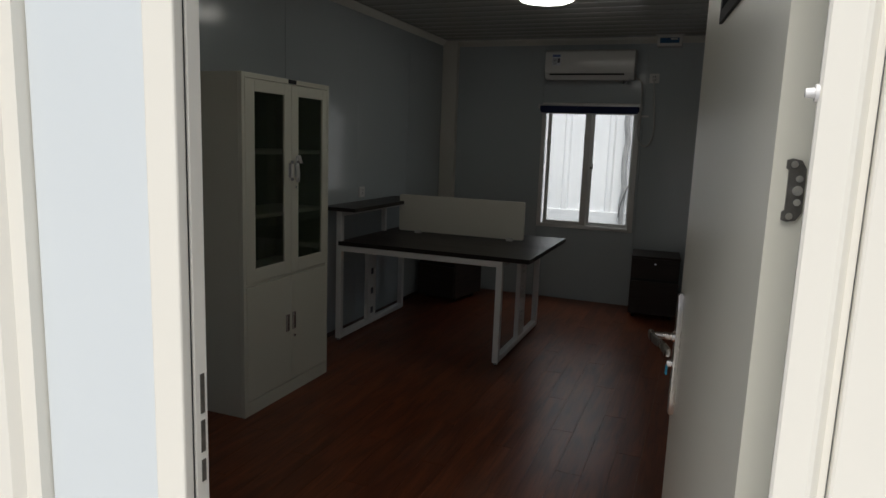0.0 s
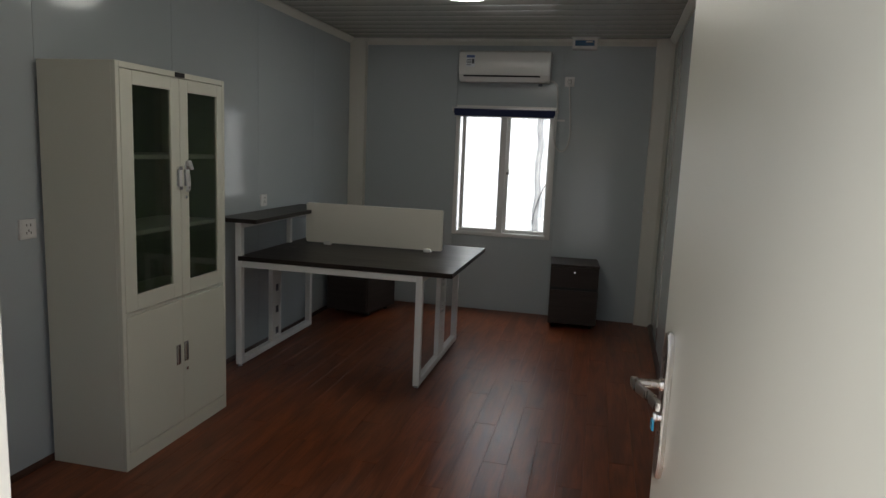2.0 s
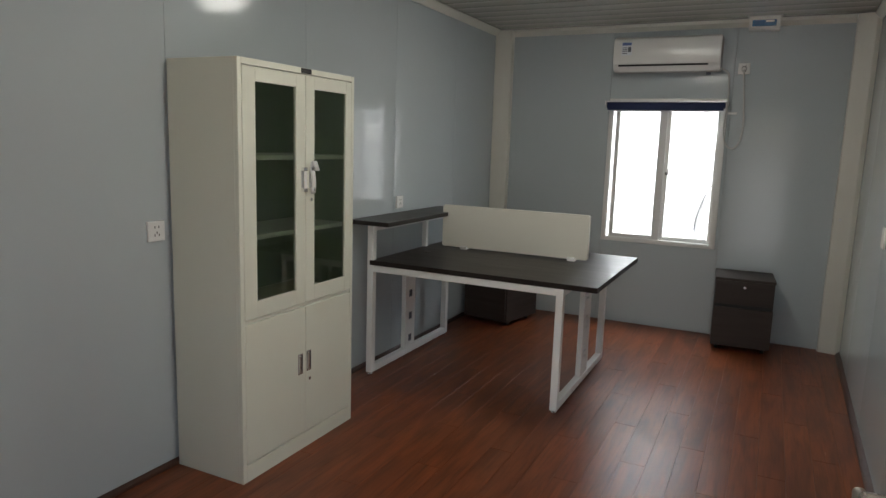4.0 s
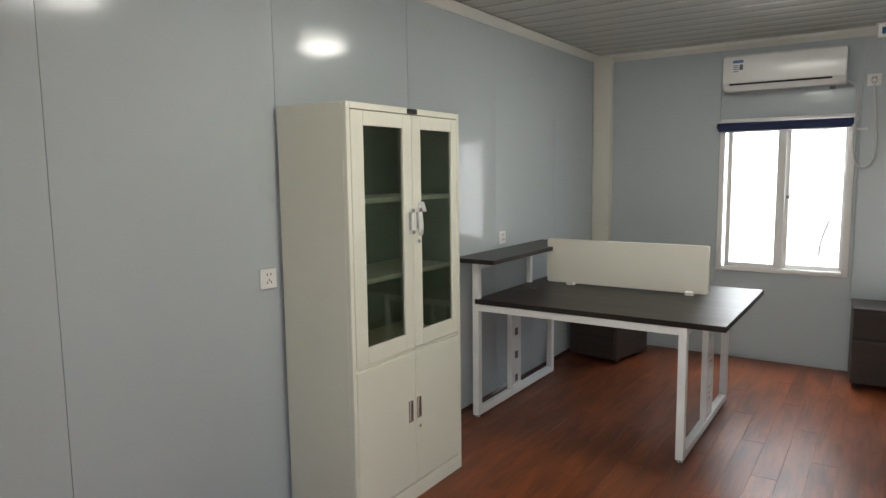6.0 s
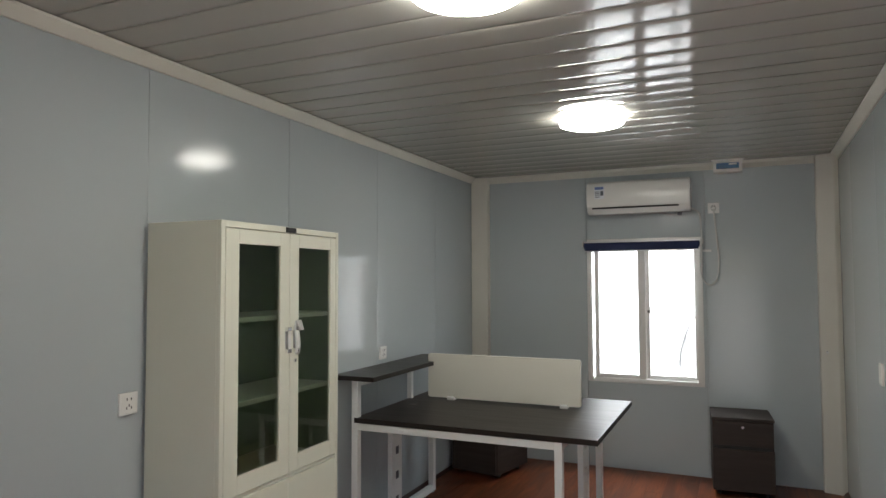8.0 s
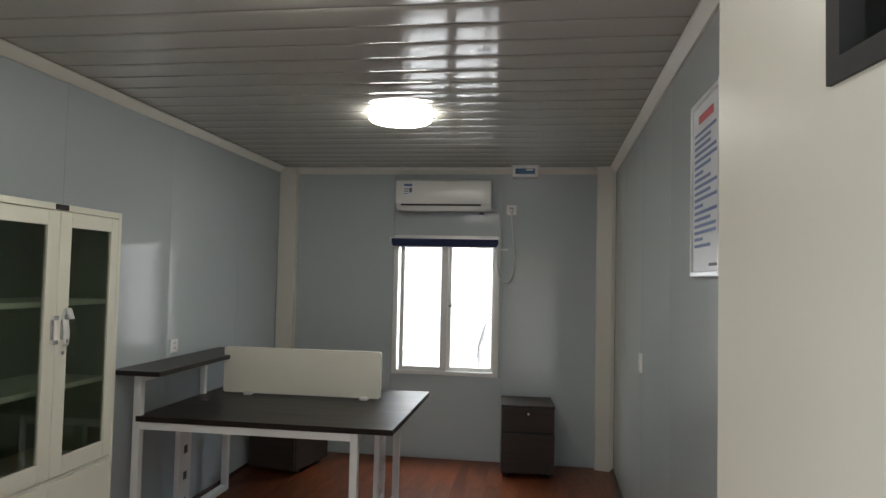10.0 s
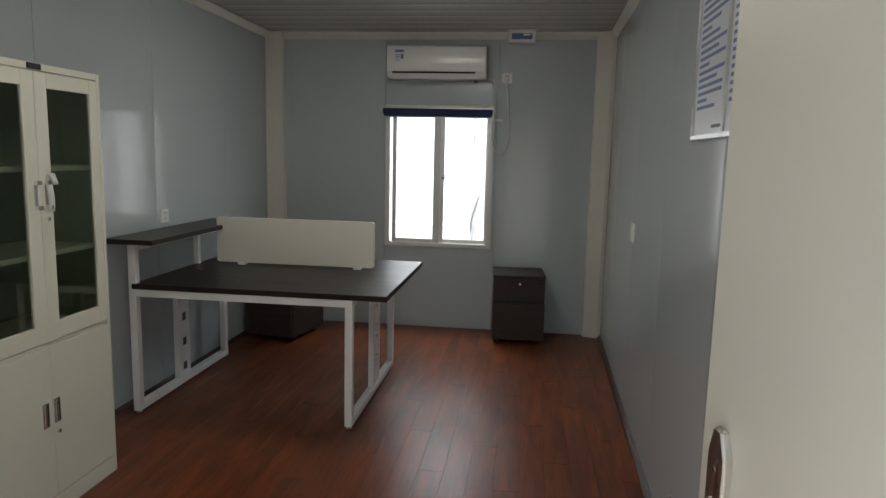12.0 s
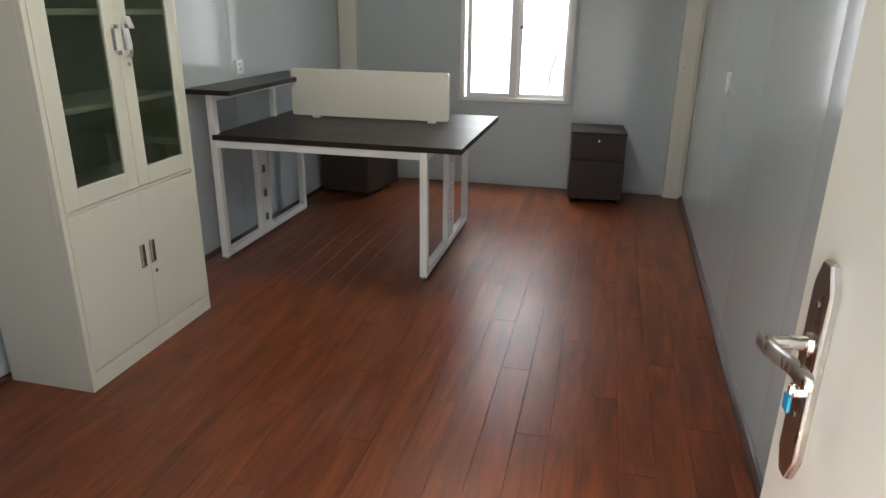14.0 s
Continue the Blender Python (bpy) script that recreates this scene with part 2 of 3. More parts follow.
# ---- room shell ----
floor = structure("floor", bx(-0.08, WF + 0.08, NY0, L + 0.08, -0.119, -0.012), M_SUB, "red-brown wood laminate floor in narrow planks", "floor")
wall_left = structure("wall_left", bx(-0.08, -0.014, NY1, L + 0.08, -0.012, H + 0.07), M_CORE, "glossy blue-grey steel panel wall", "wall")
wall_right = structure("wall_right", bx(W + 0.014, W + 0.08, NY1, L + 0.08, -0.012, H + 0.07), M_CORE, "glossy blue-grey steel panel wall", "wall")
bm = bmesh.new()
for x0, x1, z0, z1 in ((-0.014, WX0, -0.012, H), (WX1, WF + 0.014, -0.012, H), (WX0, WX1, -0.012, WZ0), (WX0, WX1, WZ1, H)):
    box(bm, x0, x1, L + 0.014, L + 0.08, z0, z1)
wall_far = structure("wall_far", bm, M_CORE, "glossy grey steel panel wall around the window", "wall")
bm = bmesh.new()
for x0, x1, z0, z1 in ((-0.08, DX0, -0.118, H), (DX1, WF + 0.08, -0.118, H), (DX0, DX1, DZ, H)):
    box(bm, x0, x1, NY0 + 0.012, NY1, z0, z1)
wall_near = structure("wall_near", bm, M_CORE, "pale steel panel wall around the doorway", "wall")

# ceiling of crosswise planks with rounded bellies
bm = box(bmesh.new(), -0.08, WF + 0.08, NY0, L + 0.08, H + 0.02, H + 0.10)
pitch, y = 0.185, NY1 + 0.004
while y < L:
    y1 = min(y + pitch, L + 0.01)
    d = y1 - y
    shoulder = min(0.036, d / 3)
    prof = [(y + 0.0015, H + 0.016), (y + 0.0015, H + 0.0046), (y + 0.005, H + 0.0036), (y + 0.010, H + 0.0026), (y + 0.016, H + 0.0018)]
    for k in range(13):
        v = k / 12 * 2 - 1
        prof.append((y + 0.022 + (d - 0.022 - shoulder) * k / 12, H + 0.0012 * v * v))
    prof += [(y + d - shoulder + 0.008, H + 0.0018), (y + d - 0.004, H + 0.0040), (y + d - 0.0015, H + 0.0055), (y + d - 0.0015, H + 0.016)]
    prism(bm, prof, "x", 0.0, WF + 0.005)
    y = y1
structure("ceiling", bm, M_CEIL, "glossy pale grey plank ceiling", "ceiling", smooth=True)

# steel trims: coves under the ceiling, corner posts, skirtings
def cove(name, pts, axis, lo, hi):
    return structure(name, prism(bmesh.new(), pts, axis, lo, hi), M_TRIM, "beige painted steel cove trim", "trim")


cove("trim_left", [(0, 2.438), (0.012, 2.438), (0.05, 2.476), (0.05, H - 0.004), (0, H - 0.004)], "y", 0.0, L - 0.09)
splay(cove("trim_right", [(W, 2.436), (W - 0.012, 2.436), (W - 0.048, 2.474), (W - 0.048, H - 0.004), (W, H - 0.004)], "y", 0.0, L - 0.09))
cove("trim_far", [(L, 2.432), (L - 0.012, 2.432), (L - 0.05, 2.462), (L - 0.05, H - 0.004), (L, H - 0.004)], "x", 0.158, 2.752)
structure("trim_post_left", bx(0.0, 0.155, L - 0.07, L + 0.012, 0, H - 0.004, bev=0.006), M_TRIM, "beige painted steel corner post", "trim")
structure("trim_post_right", prism(bmesh.new(), [(2.755, L + 0.012), (2.755, L - 0.050), (2.761, L - 0.058), (2.868, L - 0.084), (2.874, L - 0.084), (WF - 0.002, L - 0.078), (WF - 0.002, L + 0.012)], "z", 0, H - 0.004), M_TRIM, "beige painted steel corner post", "trim")
splay(structure("baseboard_right", prism(bmesh.new(), [(W, 0), (W - 0.028, 0), (W - 0.024, 0.012), (W - 0.012, 0.024), (W, 0.030)], "y", NY1, L - 0.09), M_SKIRT, "dark red-brown quarter-round skirting strip", "baseboard"))
structure("baseboard_left", prism(bmesh.new(), [(0, 0), (0.018, 0), (0.015, 0.012), (0.006, 0.022), (0, 0.026)], "y", NY1, L - 0.09), M_SKIRT, "dark red-brown quarter-round skirting strip", "baseboard")

# outer face of the door wall
structure("outer_trim", prism(bmesh.new(), [(1.46, NY0 + 0.011), (1.462, NY0 - 0.035), (1.50, NY0 - 0.035), (1.512, NY0 - 0.018), (1.548, NY0 - 0.018), (1.552, NY0 + 0.011)], "z", -0.118, H), M_FRAME, "cream folded steel upright outside the door", "trim")

# ---- window ----
window = tagged(new("window_1"), "white sliding window with two panes", "window", kind="structure")
FY0, FY1 = L - 0.012, L + 0.05
wf = bmesh.new()
for a in ((WX0, WX0 + 0.04, WZ0, WZ1), (WX1 - 0.045, WX1, WZ0, WZ1)):
    box(wf, a[0], a[1], FY0, FY1, a[2], a[3], 0.003)
box(wf, WX0 + 0.04, WX1 - 0.045, FY0, FY1, WZ0, WZ0 + 0.035, 0.003)
box(wf, WX0 + 0.04, WX1 - 0.045, FY0, FY1, WZ1 - 0.04, WZ1, 0.003)
part("window_frame", wf, M_UPVC, window, smooth=True)


def sash(x0, x1, y0, y1, st, sr):
    s = bmesh.new()
    box(s, x0, x0 + st, y0, y1, WZ0 + 0.036, WZ1 - 0.041, 0.003)
    box(s, x1 - sr, x1, y0, y1, WZ0 + 0.036, WZ1 - 0.041, 0.003)
    box(s, x0 + st, x1 - sr, y0, y1, WZ0 + 0.036, WZ0 + 0.068, 0.003)
    box(s, x0 + st, x1 - sr, y0, y1, WZ1 - 0.08, WZ1 - 0.041, 0.003)
    f = part("sash", s, M_UPVC, window)
    g = part("pane", bx(x0 + st, x1 - sr, (y0 + y1) / 2 - 0.002, (y0 + y1) / 2 + 0.002, WZ0 + 0.068, WZ1 - 0.08), M_GLASS, f)
    g.visible_shadow = False


sash(1.096, 1.512, L - 0.004, L + 0.018, 0.036, 0.06)
sash(1.495, 1.909, L + 0.022, L + 0.044, 0.045, 0.020)
lk = cyl(bmesh.new(), (1.533, L + 0.03, 1.30), (1.533, L - 0.014, 1.30), 0.008)
box(lk, 1.527, 1.553, L - 0.02, L - 0.006, 1.285, 1.30, 0.003)
box(lk, 1.545, 1.553, L - 0.022, L - 0.006, 1.30, 1.335, 0.002)
part("latch", lk, M_STEEL, window, "small dark sash latch")

# ---- doorway ----
frame_ob = tagged(new("door_frame"), "cream steel door frame with black seal", "door frame", kind="structure")
part("jamb", bx(1.795, 1.852, NY0 - 0.008, -0.071, -0.118, DZ + 0.06, bev=0.004), M_FRAME, frame_ob)
part("seal", bx(1.80, 1.846, -0.071, -0.064, -0.118, DZ), M_DARKGAP, frame_ob, "black rubber seal")
strip = part("strike_strip", bx(1.801, 1.850, -0.064, -0.036, -0.118, DZ, bev=0.002), M_FRAME, frame_ob)
for z0, z1 in ((1.05, 1.115), (0.985, 1.038), (0.935, 0.972)):
    part("strike_slot", bx(1.846, 1.8512, -0.053, -0.044, z0, z1), M_STEEL, strip, "dark latch slot")
part("jamb", prism(bmesh.new(), [(2.652, -0.076), (2.651, -0.090), (2.654, -0.093), (2.684, -0.093), (2.689, -0.0905), (2.697, -0.080), (2.704, -0.080), (2.704, -0.076)], "z", -0.118, DZ + 0.06), M_FRAME, frame_ob)
part("jamb", bx(2.690, 2.704, -0.076, NY1, -0.118, DZ, bev=0.003), M_FRAME, frame_ob)
part("head", bx(1.8525, 2.6515, NY0 - 0.007, -0.045, DZ, DZ + 0.06, bev=0.004), M_FRAME, frame_ob)
part("threshold", bx(1.853, 2.651, NY0 - 0.006, NY1, -0.118, 0.004, bev=0.004), M_ALU, frame_ob, "worn metal threshold")

bp = cyl(bmesh.new(), (2.652, -0.084, 1.548), (2.6485, -0.084, 1.548), 0.0095, 0.0085, 18)
cyl(bp, (2.6485, -0.084, 1.548), (2.640, -0.084, 1.548), 0.0055, 0.0045, 14)
part("bumper", bp, M_PLASTIC, frame_ob, "small white rubber bumper", smooth=True)

# the leaf stands open into the room; its own x runs from the hinges to the free edge
door = tagged(new("door_1"), "cream painted steel door standing open", "door", kind="structure")
door.matrix_basis = pose(2.630, 0.055, 0.0, 0, 0, 96.66)
LEN = 0.905
bm = bmesh.new()
V0, V1, VZ0, VZ1 = 0.27, 0.60, 1.755, 1.885
for a in ((0, V0, 0.012, 1.965), (V1, LEN, 0.012, 1.965), (V0, V1, 0.012, VZ0), (V0, V1, VZ1, 1.965)):
    box(bm, a[0], a[1], -0.056, 0.0, a[2], a[3])
bmesh.ops.remove_doubles(bm, verts=bm.verts[:], dist=1e-5)
leaf = part("leaf", bm, M_DOOR, door)
vf = bmesh.new()
for a in ((V0 - 0.012, V0 + 0.012, VZ0 - 0.012, VZ1 + 0.012), (V1 - 0.012, V1 + 0.012, VZ0 - 0.012, VZ1 + 0.012), (V0 + 0.012, V1 - 0.012, VZ0 - 0.012, VZ0 + 0.012), (V0 + 0.012, V1 - 0.012, VZ1 - 0.012, VZ1 + 0.012)):
    box(vf, a[0], a[1], -0.060, 0.006, a[2], a[3])
part("vision_frame", vf, M_DARKGAP, leaf, "black rubber glazing bead")
part("vision_pane", bx(V0 + 0.012, V1 - 0.012, -0.024, -0.019, VZ0 + 0.012, VZ1 - 0.012), M_GLASS, leaf)
# hinge on the leaf's edge
HB = 0.001      # set back on the edge
for hz in (1.445, 0.35):
    hp = bmesh.new()
    prism(hp, [(u - HB, w) for u, w in ((-0.020, hz - 0.038), (-0.030, hz - 0.036), (-0.036, hz - 0.026), (-0.036, hz + 0.026), (-0.030, hz + 0.036), (-0.020, hz + 0.038), (-0.014, hz + 0.036), (-0.014, hz + 0.026), (-0.017, hz + 0.024), (-0.017, hz - 0.024), (-0.014, hz - 0.026), (-0.014, hz - 0.036))], "x", -0.004, -0.0005)
    h = part("hinge", hp, M_STEEL, door, "worn grey hinge plate with screws")
    for dy, dz in ((-0.022, 0.031), (-0.029, 0.014), (-0.029, -0.014), (-0.022, -0.031)):
        part("screw", cyl(bmesh.new(), (-0.006, dy - HB, hz + dz), (-0.003, dy - HB, hz + dz), 0.0042, n=12), M_CHROME, h)
    part("screw", cyl(bmesh.new(), (-0.007, -0.028 - HB, hz), (-0.003, -0.028 - HB, hz), 0.006, n=14), M_CHROME, h)
# handle set
hx = LEN - 0.074
pl = prism(bmesh.new(), [(hx - 0.012, 0.821), (hx + 0.012, 0.821), (hx + 0.026, 0.858), (hx + 0.026, 1.102), (hx + 0.012, 1.138), (hx - 0.012, 1.138), (hx - 0.028, 1.102), (hx - 0.028, 0.858)], "y", 0.0, 0.013)
bmesh.ops.bevel(pl, geom=pl.edges[:], offset=0.0035, segments=2, affect="EDGES")
plate = part("handle_plate", pl, M_NICKEL, door, "brushed nickel handle plate", smooth=True)
lv = cyl(bmesh.new(), (hx, 0.012, 1.025), (hx, 0.062, 1.025), 0.0095)
cyl(lv, (hx, 0.012, 1.025), (hx, 0.019, 1.025), 0.015, 0.013)
# flat bar of the lever: along, outwards, height of its middle, half depth, half height
bar = [(0.008, 0.066, 1.026, 0.005, 0.010), (0.003, 0.069, 1.026, 0.008, 0.0115), (-0.008, 0.067, 1.022, 0.008, 0.0115), (-0.019, 0.056, 1.015, 0.0075, 0.011), (-0.030, 0.043, 1.008, 0.0075, 0.011), (-0.040, 0.036, 1.003, 0.008, 0.0115), (-0.054, 0.032, 0.999, 0.008, 0.0115), (-0.060, 0.031, 0.997, 0.004, 0.008)]
rings = []
for along, out, z, hd, hh in bar:
    rings.append([lv.verts.new((hx + along + 0.4 * hd * math.cos(q), out + hd * math.copysign(abs(math.cos(q)) ** 0.6, math.cos(q)), z + hh * math.copysign(abs(math.sin(q)) ** 0.6, math.sin(q)))) for q in [k * math.pi / 8 + 0.01 for k in range(16)]])
for ra, rb in zip(rings, rings[1:]):
    for k in range(16):
        lv.faces.new((ra[k], ra[(k + 1) % 16], rb[(k + 1) % 16], rb[k]))
lv.faces.new(rings[0])
lv.faces.new(rings[-1])
part("lever", lv, M_NICKEL, door, "brushed nickel lever", smooth=True)
part("key_shaft", bx(hx - 0.003, hx + 0.003, 0.022, 0.0262, 0.945, 0.962), M_CHROME, door)
part("key_cylinder", cyl(bmesh.new(), (hx, 0.010, 0.955), (hx, 0.022, 0.955), 0.010), M_CHROME, door)
part("key", bx(hx - 0.011, hx + 0.007, 0.0235, 0.0285, 0.926, 0.950, bev=0.002), M_BLUEKEY, door, "key with blue plastic head")
for z in (1.06, 0.99, 0.90):
    part("plate_screw", cyl(bmesh.new(), (hx, 0.0128, z + 0.02), (hx, 0.0142, z + 0.02), 0.004, n=10), M_STEEL, door)

# ---- steel bookcase cabinet against the wall ----
CX, CY0, CY1, CT = 0.405, 1.89, 2.705, 1.795
cab = thing("filing_cabinet", (0.2, 2.3, 0), "warm grey steel cabinet, glazed doors above, solid doors below", "cabinet", turn=None)
b = bmesh.new()
FX = CX - 0.022
box(b, 0.020, FX, CY0, CY0 + 0.012, 0, CT, 0.002)
box(b, 0.020, FX, CY1 - 0.012, CY1, 0, CT, 0.002)
box(b, 0.020, 0.028, CY0 + 0.012, CY1 - 0.012, 0.05, CT - 0.01)
box(b, 0.020, FX, CY0 + 0.012, CY1 - 0.012, CT - 0.03, CT, 0.002)
box(b, 0.028, FX, CY0 + 0.012, CY1 - 0.012, 0.70, 0.725)
box(b, 0.028, FX, CY0 + 0.012, CY1 - 0.012, 0.05, 0.075)
part("body", b, M_CAB, cab)
fr = bmesh.new()
box(fr, FX, CX, CY0, CY0 + 0.022, 0, CT, 0.002)
box(fr, FX, CX, CY1 - 0.022, CY1, 0, CT, 0.002)
box(fr, FX, CX, CY0 + 0.022, CY1 - 0.022, CT - 0.026, CT, 0.002)
box(fr, FX, CX - 0.006, CY0 + 0.022, CY1 - 0.022, 0.705, 0.718)
box(fr, FX, CX, CY0 + 0.022, CY1 - 0.022, 0, 0.076, 0.002)
part("front_frame", fr, M_CAB, cab)
# added sheets that carry the cabinet's inner shade in their colour
part("lining", bx(0.0285, 0.031, CY0 + 0.013, CY1 - 0.013, 0.73, CT - 0.032), M_CABIN, cab, "inner back with shade put into its green-grey colour")
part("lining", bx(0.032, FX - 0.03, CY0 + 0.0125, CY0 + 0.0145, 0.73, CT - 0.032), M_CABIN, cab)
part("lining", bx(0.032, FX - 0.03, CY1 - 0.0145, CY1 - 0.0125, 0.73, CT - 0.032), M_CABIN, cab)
for z in (1.410, 1.068):
    part("shelf", bx(0.032, 0.352, CY0 + 0.016, CY1 - 0.016, z - 0.022, z, bev=0.003), M_CAB, cab)
MID = 2.315


def glazed(y0, y1, g0, g1):
    d = bmesh.new()
    z0, z1, gz0, gz1 = 0.722, CT - 0.030, 0.795, 1.707
    box(d, CX - 0.018, CX + 0.001, y0, g0, z0, z1, 0.002)
    box(d, CX - 0.018, CX + 0.001, g1, y1, z0, z1, 0.002)
    box(d, CX - 0.018, CX + 0.001, g0, g1, z0, gz0, 0.002)
    box(d, CX - 0.018, CX + 0.001, g0, g1, gz1, z1, 0.002)
    o = part("glass_door", d, M_CAB, cab)
    part("pane", bx(CX - 0.012, CX - 0.008, g0, g1, gz0, gz1), M_CABGLASS, o)
    return o


def grip(o, y, z0, z1, w=0.014):
    rim = bmesh.new()
    box(rim, CX + 0.001, CX + 0.004, y - w - 0.003, y + w + 0.003, z0, z1, 0.001)
    box(rim, CX + 0.004, CX + 0.014, y - w, y - w + 0.009, z0 + 0.004, z1 - 0.004, 0.003)
    part("handle", rim, M_CHROME, o, "chrome recessed handle")
    part("recess", bx(CX + 0.0042, CX + 0.0052, y - w + 0.006, y + w - 0.001, z0 + 0.008, z1 - 0.008), M_DARKGAP if z0 < 0.6 else M_NICKEL, o)


def pull(o, y, z0, z1):
    """Upright pull handle: two chrome end blocks and a pale bar between them."""
    ends = bmesh.new()
    for a in (z0, z1 - 0.017):
        box(ends, CX + 0.001, CX + 0.020, y - 0.013, y + 0.013, a, a + 0.017, 0.003)
    box(ends, CX + 0.001, CX + 0.004, y - 0.013, y + 0.013, z0 + 0.017, z1 - 0.017, 0.001)
    part("handle", ends, M_CHROME, o, "chrome pull handle with pale bar")
    part("bar", bx(CX + 0.012, CX + 0.019, y - 0.009, y + 0.009, z0 + 0.016, z1 - 0.016, bev=0.003), M_PLASTIC, cab, "pale pull bar")


gl = glazed(CY0 + 0.024, MID - 0.0015, 1.99, 2.25)
gr = glazed(MID + 0.0015, CY1 - 0.024, 2.382, 2.634)
pull(gl, 2.296, 1.245, 1.357)
ldo = part("solid_door", bx(CX - 0.018, CX + 0.001, CY0 + 0.024, MID - 0.0015, 0.082, 0.702, bev=0.002), M_CAB, cab)
rdo = part("solid_door", bx(CX - 0.018, CX + 0.001, MID + 0.0015, CY1 - 0.024, 0.082, 0.702, bev=0.002), M_CAB, cab)
grip(ldo, 2.274, 0.382, 0.482)
grip(rdo, 2.337, 0.385, 0.485)
pull(gr, 2.352, 1.245, 1.357)
for o, y, z in ((gr, 2.352, 1.207), (rdo, 2.339, 0.345)):
    part("lock", cyl(bmesh.new(), (CX, y, z), (CX + 0.008, y, z), 0.009, 0.008), M_CHROME, o, "small chrome cylinder lock")
part("name_plate", bx(CX, CX + 0.006, 2.285, 2.355, CT - 0.024, CT - 0.002, bev=0.002), M_DARKGAP, cab, "small dark metal name plate")
# loose protective film peeling from the upper handle
fm = bmesh.new()
prev = None
for i in range(15):
    u = i / 14
    z = 1.235 + 0.155 * min(u * 1.2, 1) - 0.05 * max(u - 0.84, 0) / 0.16
    off = 0.016 + 0.004 * math.sin(u * 7) + 0.03 * max(u - 0.7, 0)
    sh = 0.07 * max(u - 0.75, 0)
    row = [fm.verts.new((CX + off + 0.003 * math.sin(k * 2.1), 2.335 + 0.034 * k / 3 + sh, z)) for k in range(4)]
    if prev:
        for k in range(3):
            fm.faces.new((prev[k], prev[k + 1], row[k + 1], row[k]))
    prev = row
film_ob = part("protective_film", fm, M_CLEAR, gr, "crinkled pale film still on the handle", smooth=True)
film_ob.modifiers.new("thick", "SOLIDIFY").thickness = 0.0012

# ---- desk for two with raised shelf ----
desk = thing("office_desk", (0.83, 3.9, 0), "dark walnut desk on white square-tube frames", "desk", turn=None)
DX, DXR, DY0, DY1, DT = 0.125, 1.548, 3.31, 4.49, 0.752
t = bmesh.new()
box(t, DX, DXR, DY0, DY1, DT - 0.030, DT, 0.002)
part("tabletop", t, M_WOOD, desk)
S = 0.042
for x0, zt, y1 in ((0.105, 0.975, 4.42), (1.323, 0.722, 4.43)):
    y0 = 3.315
    part("leg", bx(x0, x0 + S, y0, y0 + S, 0.022, zt, bev=0.003), M_WHITE, desk)
    part("leg", bx(x0, x0 + S, y1 - S, y1, 0.022, zt, bev=0.003), M_WHITE, desk)
    part("foot_rail", bx(x0, x0 + S, y0 + S, y1 - S, 0.022, 0.022 + S, bev=0.003), M_WHITE, desk)
    part("top_rail", bx(x0, x0 + S, y0 + S, y1 - S, 0.680, 0.722, bev=0.003), M_WHITE, desk)
    for y in (y0 + 0.02, y1 - 0.02):
        f = cyl(bmesh.new(), (x0 + S / 2, y, 0.0), (x0 + S / 2, y, 0.010), 0.016)
        cyl(f, (x0 + S / 2, y, 0.010), (x0 + S / 2, y, 0.022), 0.006)
        part("levelling_foot", f, M_CHROME, desk, "small chrome levelling foot")
part("top_rail", bx(0.105, 0.147, 3.357, 4.378, 0.933, 0.975, bev=0.003), M_WHITE, desk)
part("apron", bx(0.147, 1.323, 3.317, 3.355, 0.680, 0.7215, bev=0.003), M_WHITE, desk)
part("apron", bx(0.147, 1.323, 4.34, 4.376, 0.680, 0.7215, bev=0.003), M_WHITE, desk)
# perforated cable uprights
part("upright", bx(0.114, 0.148, 3.745, 3.777, 0.064, 0.680, bev=0.002), M_WHITE, desk)
part("upright", bx(0.114, 0.148, 3.777, 3.89, 0.064, 0.085), M_WHITE, desk)
cp = bmesh.new()
hz = [0.125, 0.285, 0.445, 0.605]
zc = 0.085
for h in hz + [None]:
    top = 0.680 if h is None else h - 0.026
    box(cp, 0.134, 0.138, 3.778, 3.895, zc, top)
    if h is not None:
        box(cp, 0.134, 0.138, 3.778, 3.81, top, top + 0.052)
        box(cp, 0.134, 0.138, 3.858, 3.895, top, top + 0.052)
        zc = top + 0.052
part("cable_panel", cp, M_WHITE, desk, "white panel with square cable holes")
# dark sheet added behind the holes, its colour standing for the shade inside
part("channel_back", bx(0.1155, 0.1185, 3.778, 3.895, 0.086, 0.679), M_INKK, desk, "dark sheet for the shade inside the cable channel")
part("upright", bx(1.327, 1.361, 3.835, 3.867, 0.064, 0.680, bev=0.002), M_WHITE, desk)
cp = bmesh.new()
zc = 0.064
slots = [z for g in (0.17, 0.36, 0.55) for z in (g, g + 0.035, g + 0.07)]
for h in slots + [None]:
    top = 0.680 if h is None else h
    box(cp, 1.354, 1.358, 3.868, 3.975, zc, top)
    if h is not None:
        box(cp, 1.354, 1.358, 3.868, 3.89, top, top + 0.016)
        box(cp, 1.354, 1.358, 3.95, 3.975, top, top + 0.016)
        zc = top + 0.016
part("cable_panel", cp, M_WHITE, desk, "white panel with narrow slots")
part("channel_back", bx(1.333, 1.336, 3.868, 3.974, 0.066, 0.679), M_WHITE, desk)
part("upright", bx(1.327, 1.361, 3.975, 4.0, 0.064, 0.680, bev=0.002), M_WHITE, desk)
part("raised_shelf", bx(0.012, 0.292, 3.25, 4.48, 0.976, 1.003, bev=0.002), M_WOOD, desk, "dark walnut shelf along the wall")
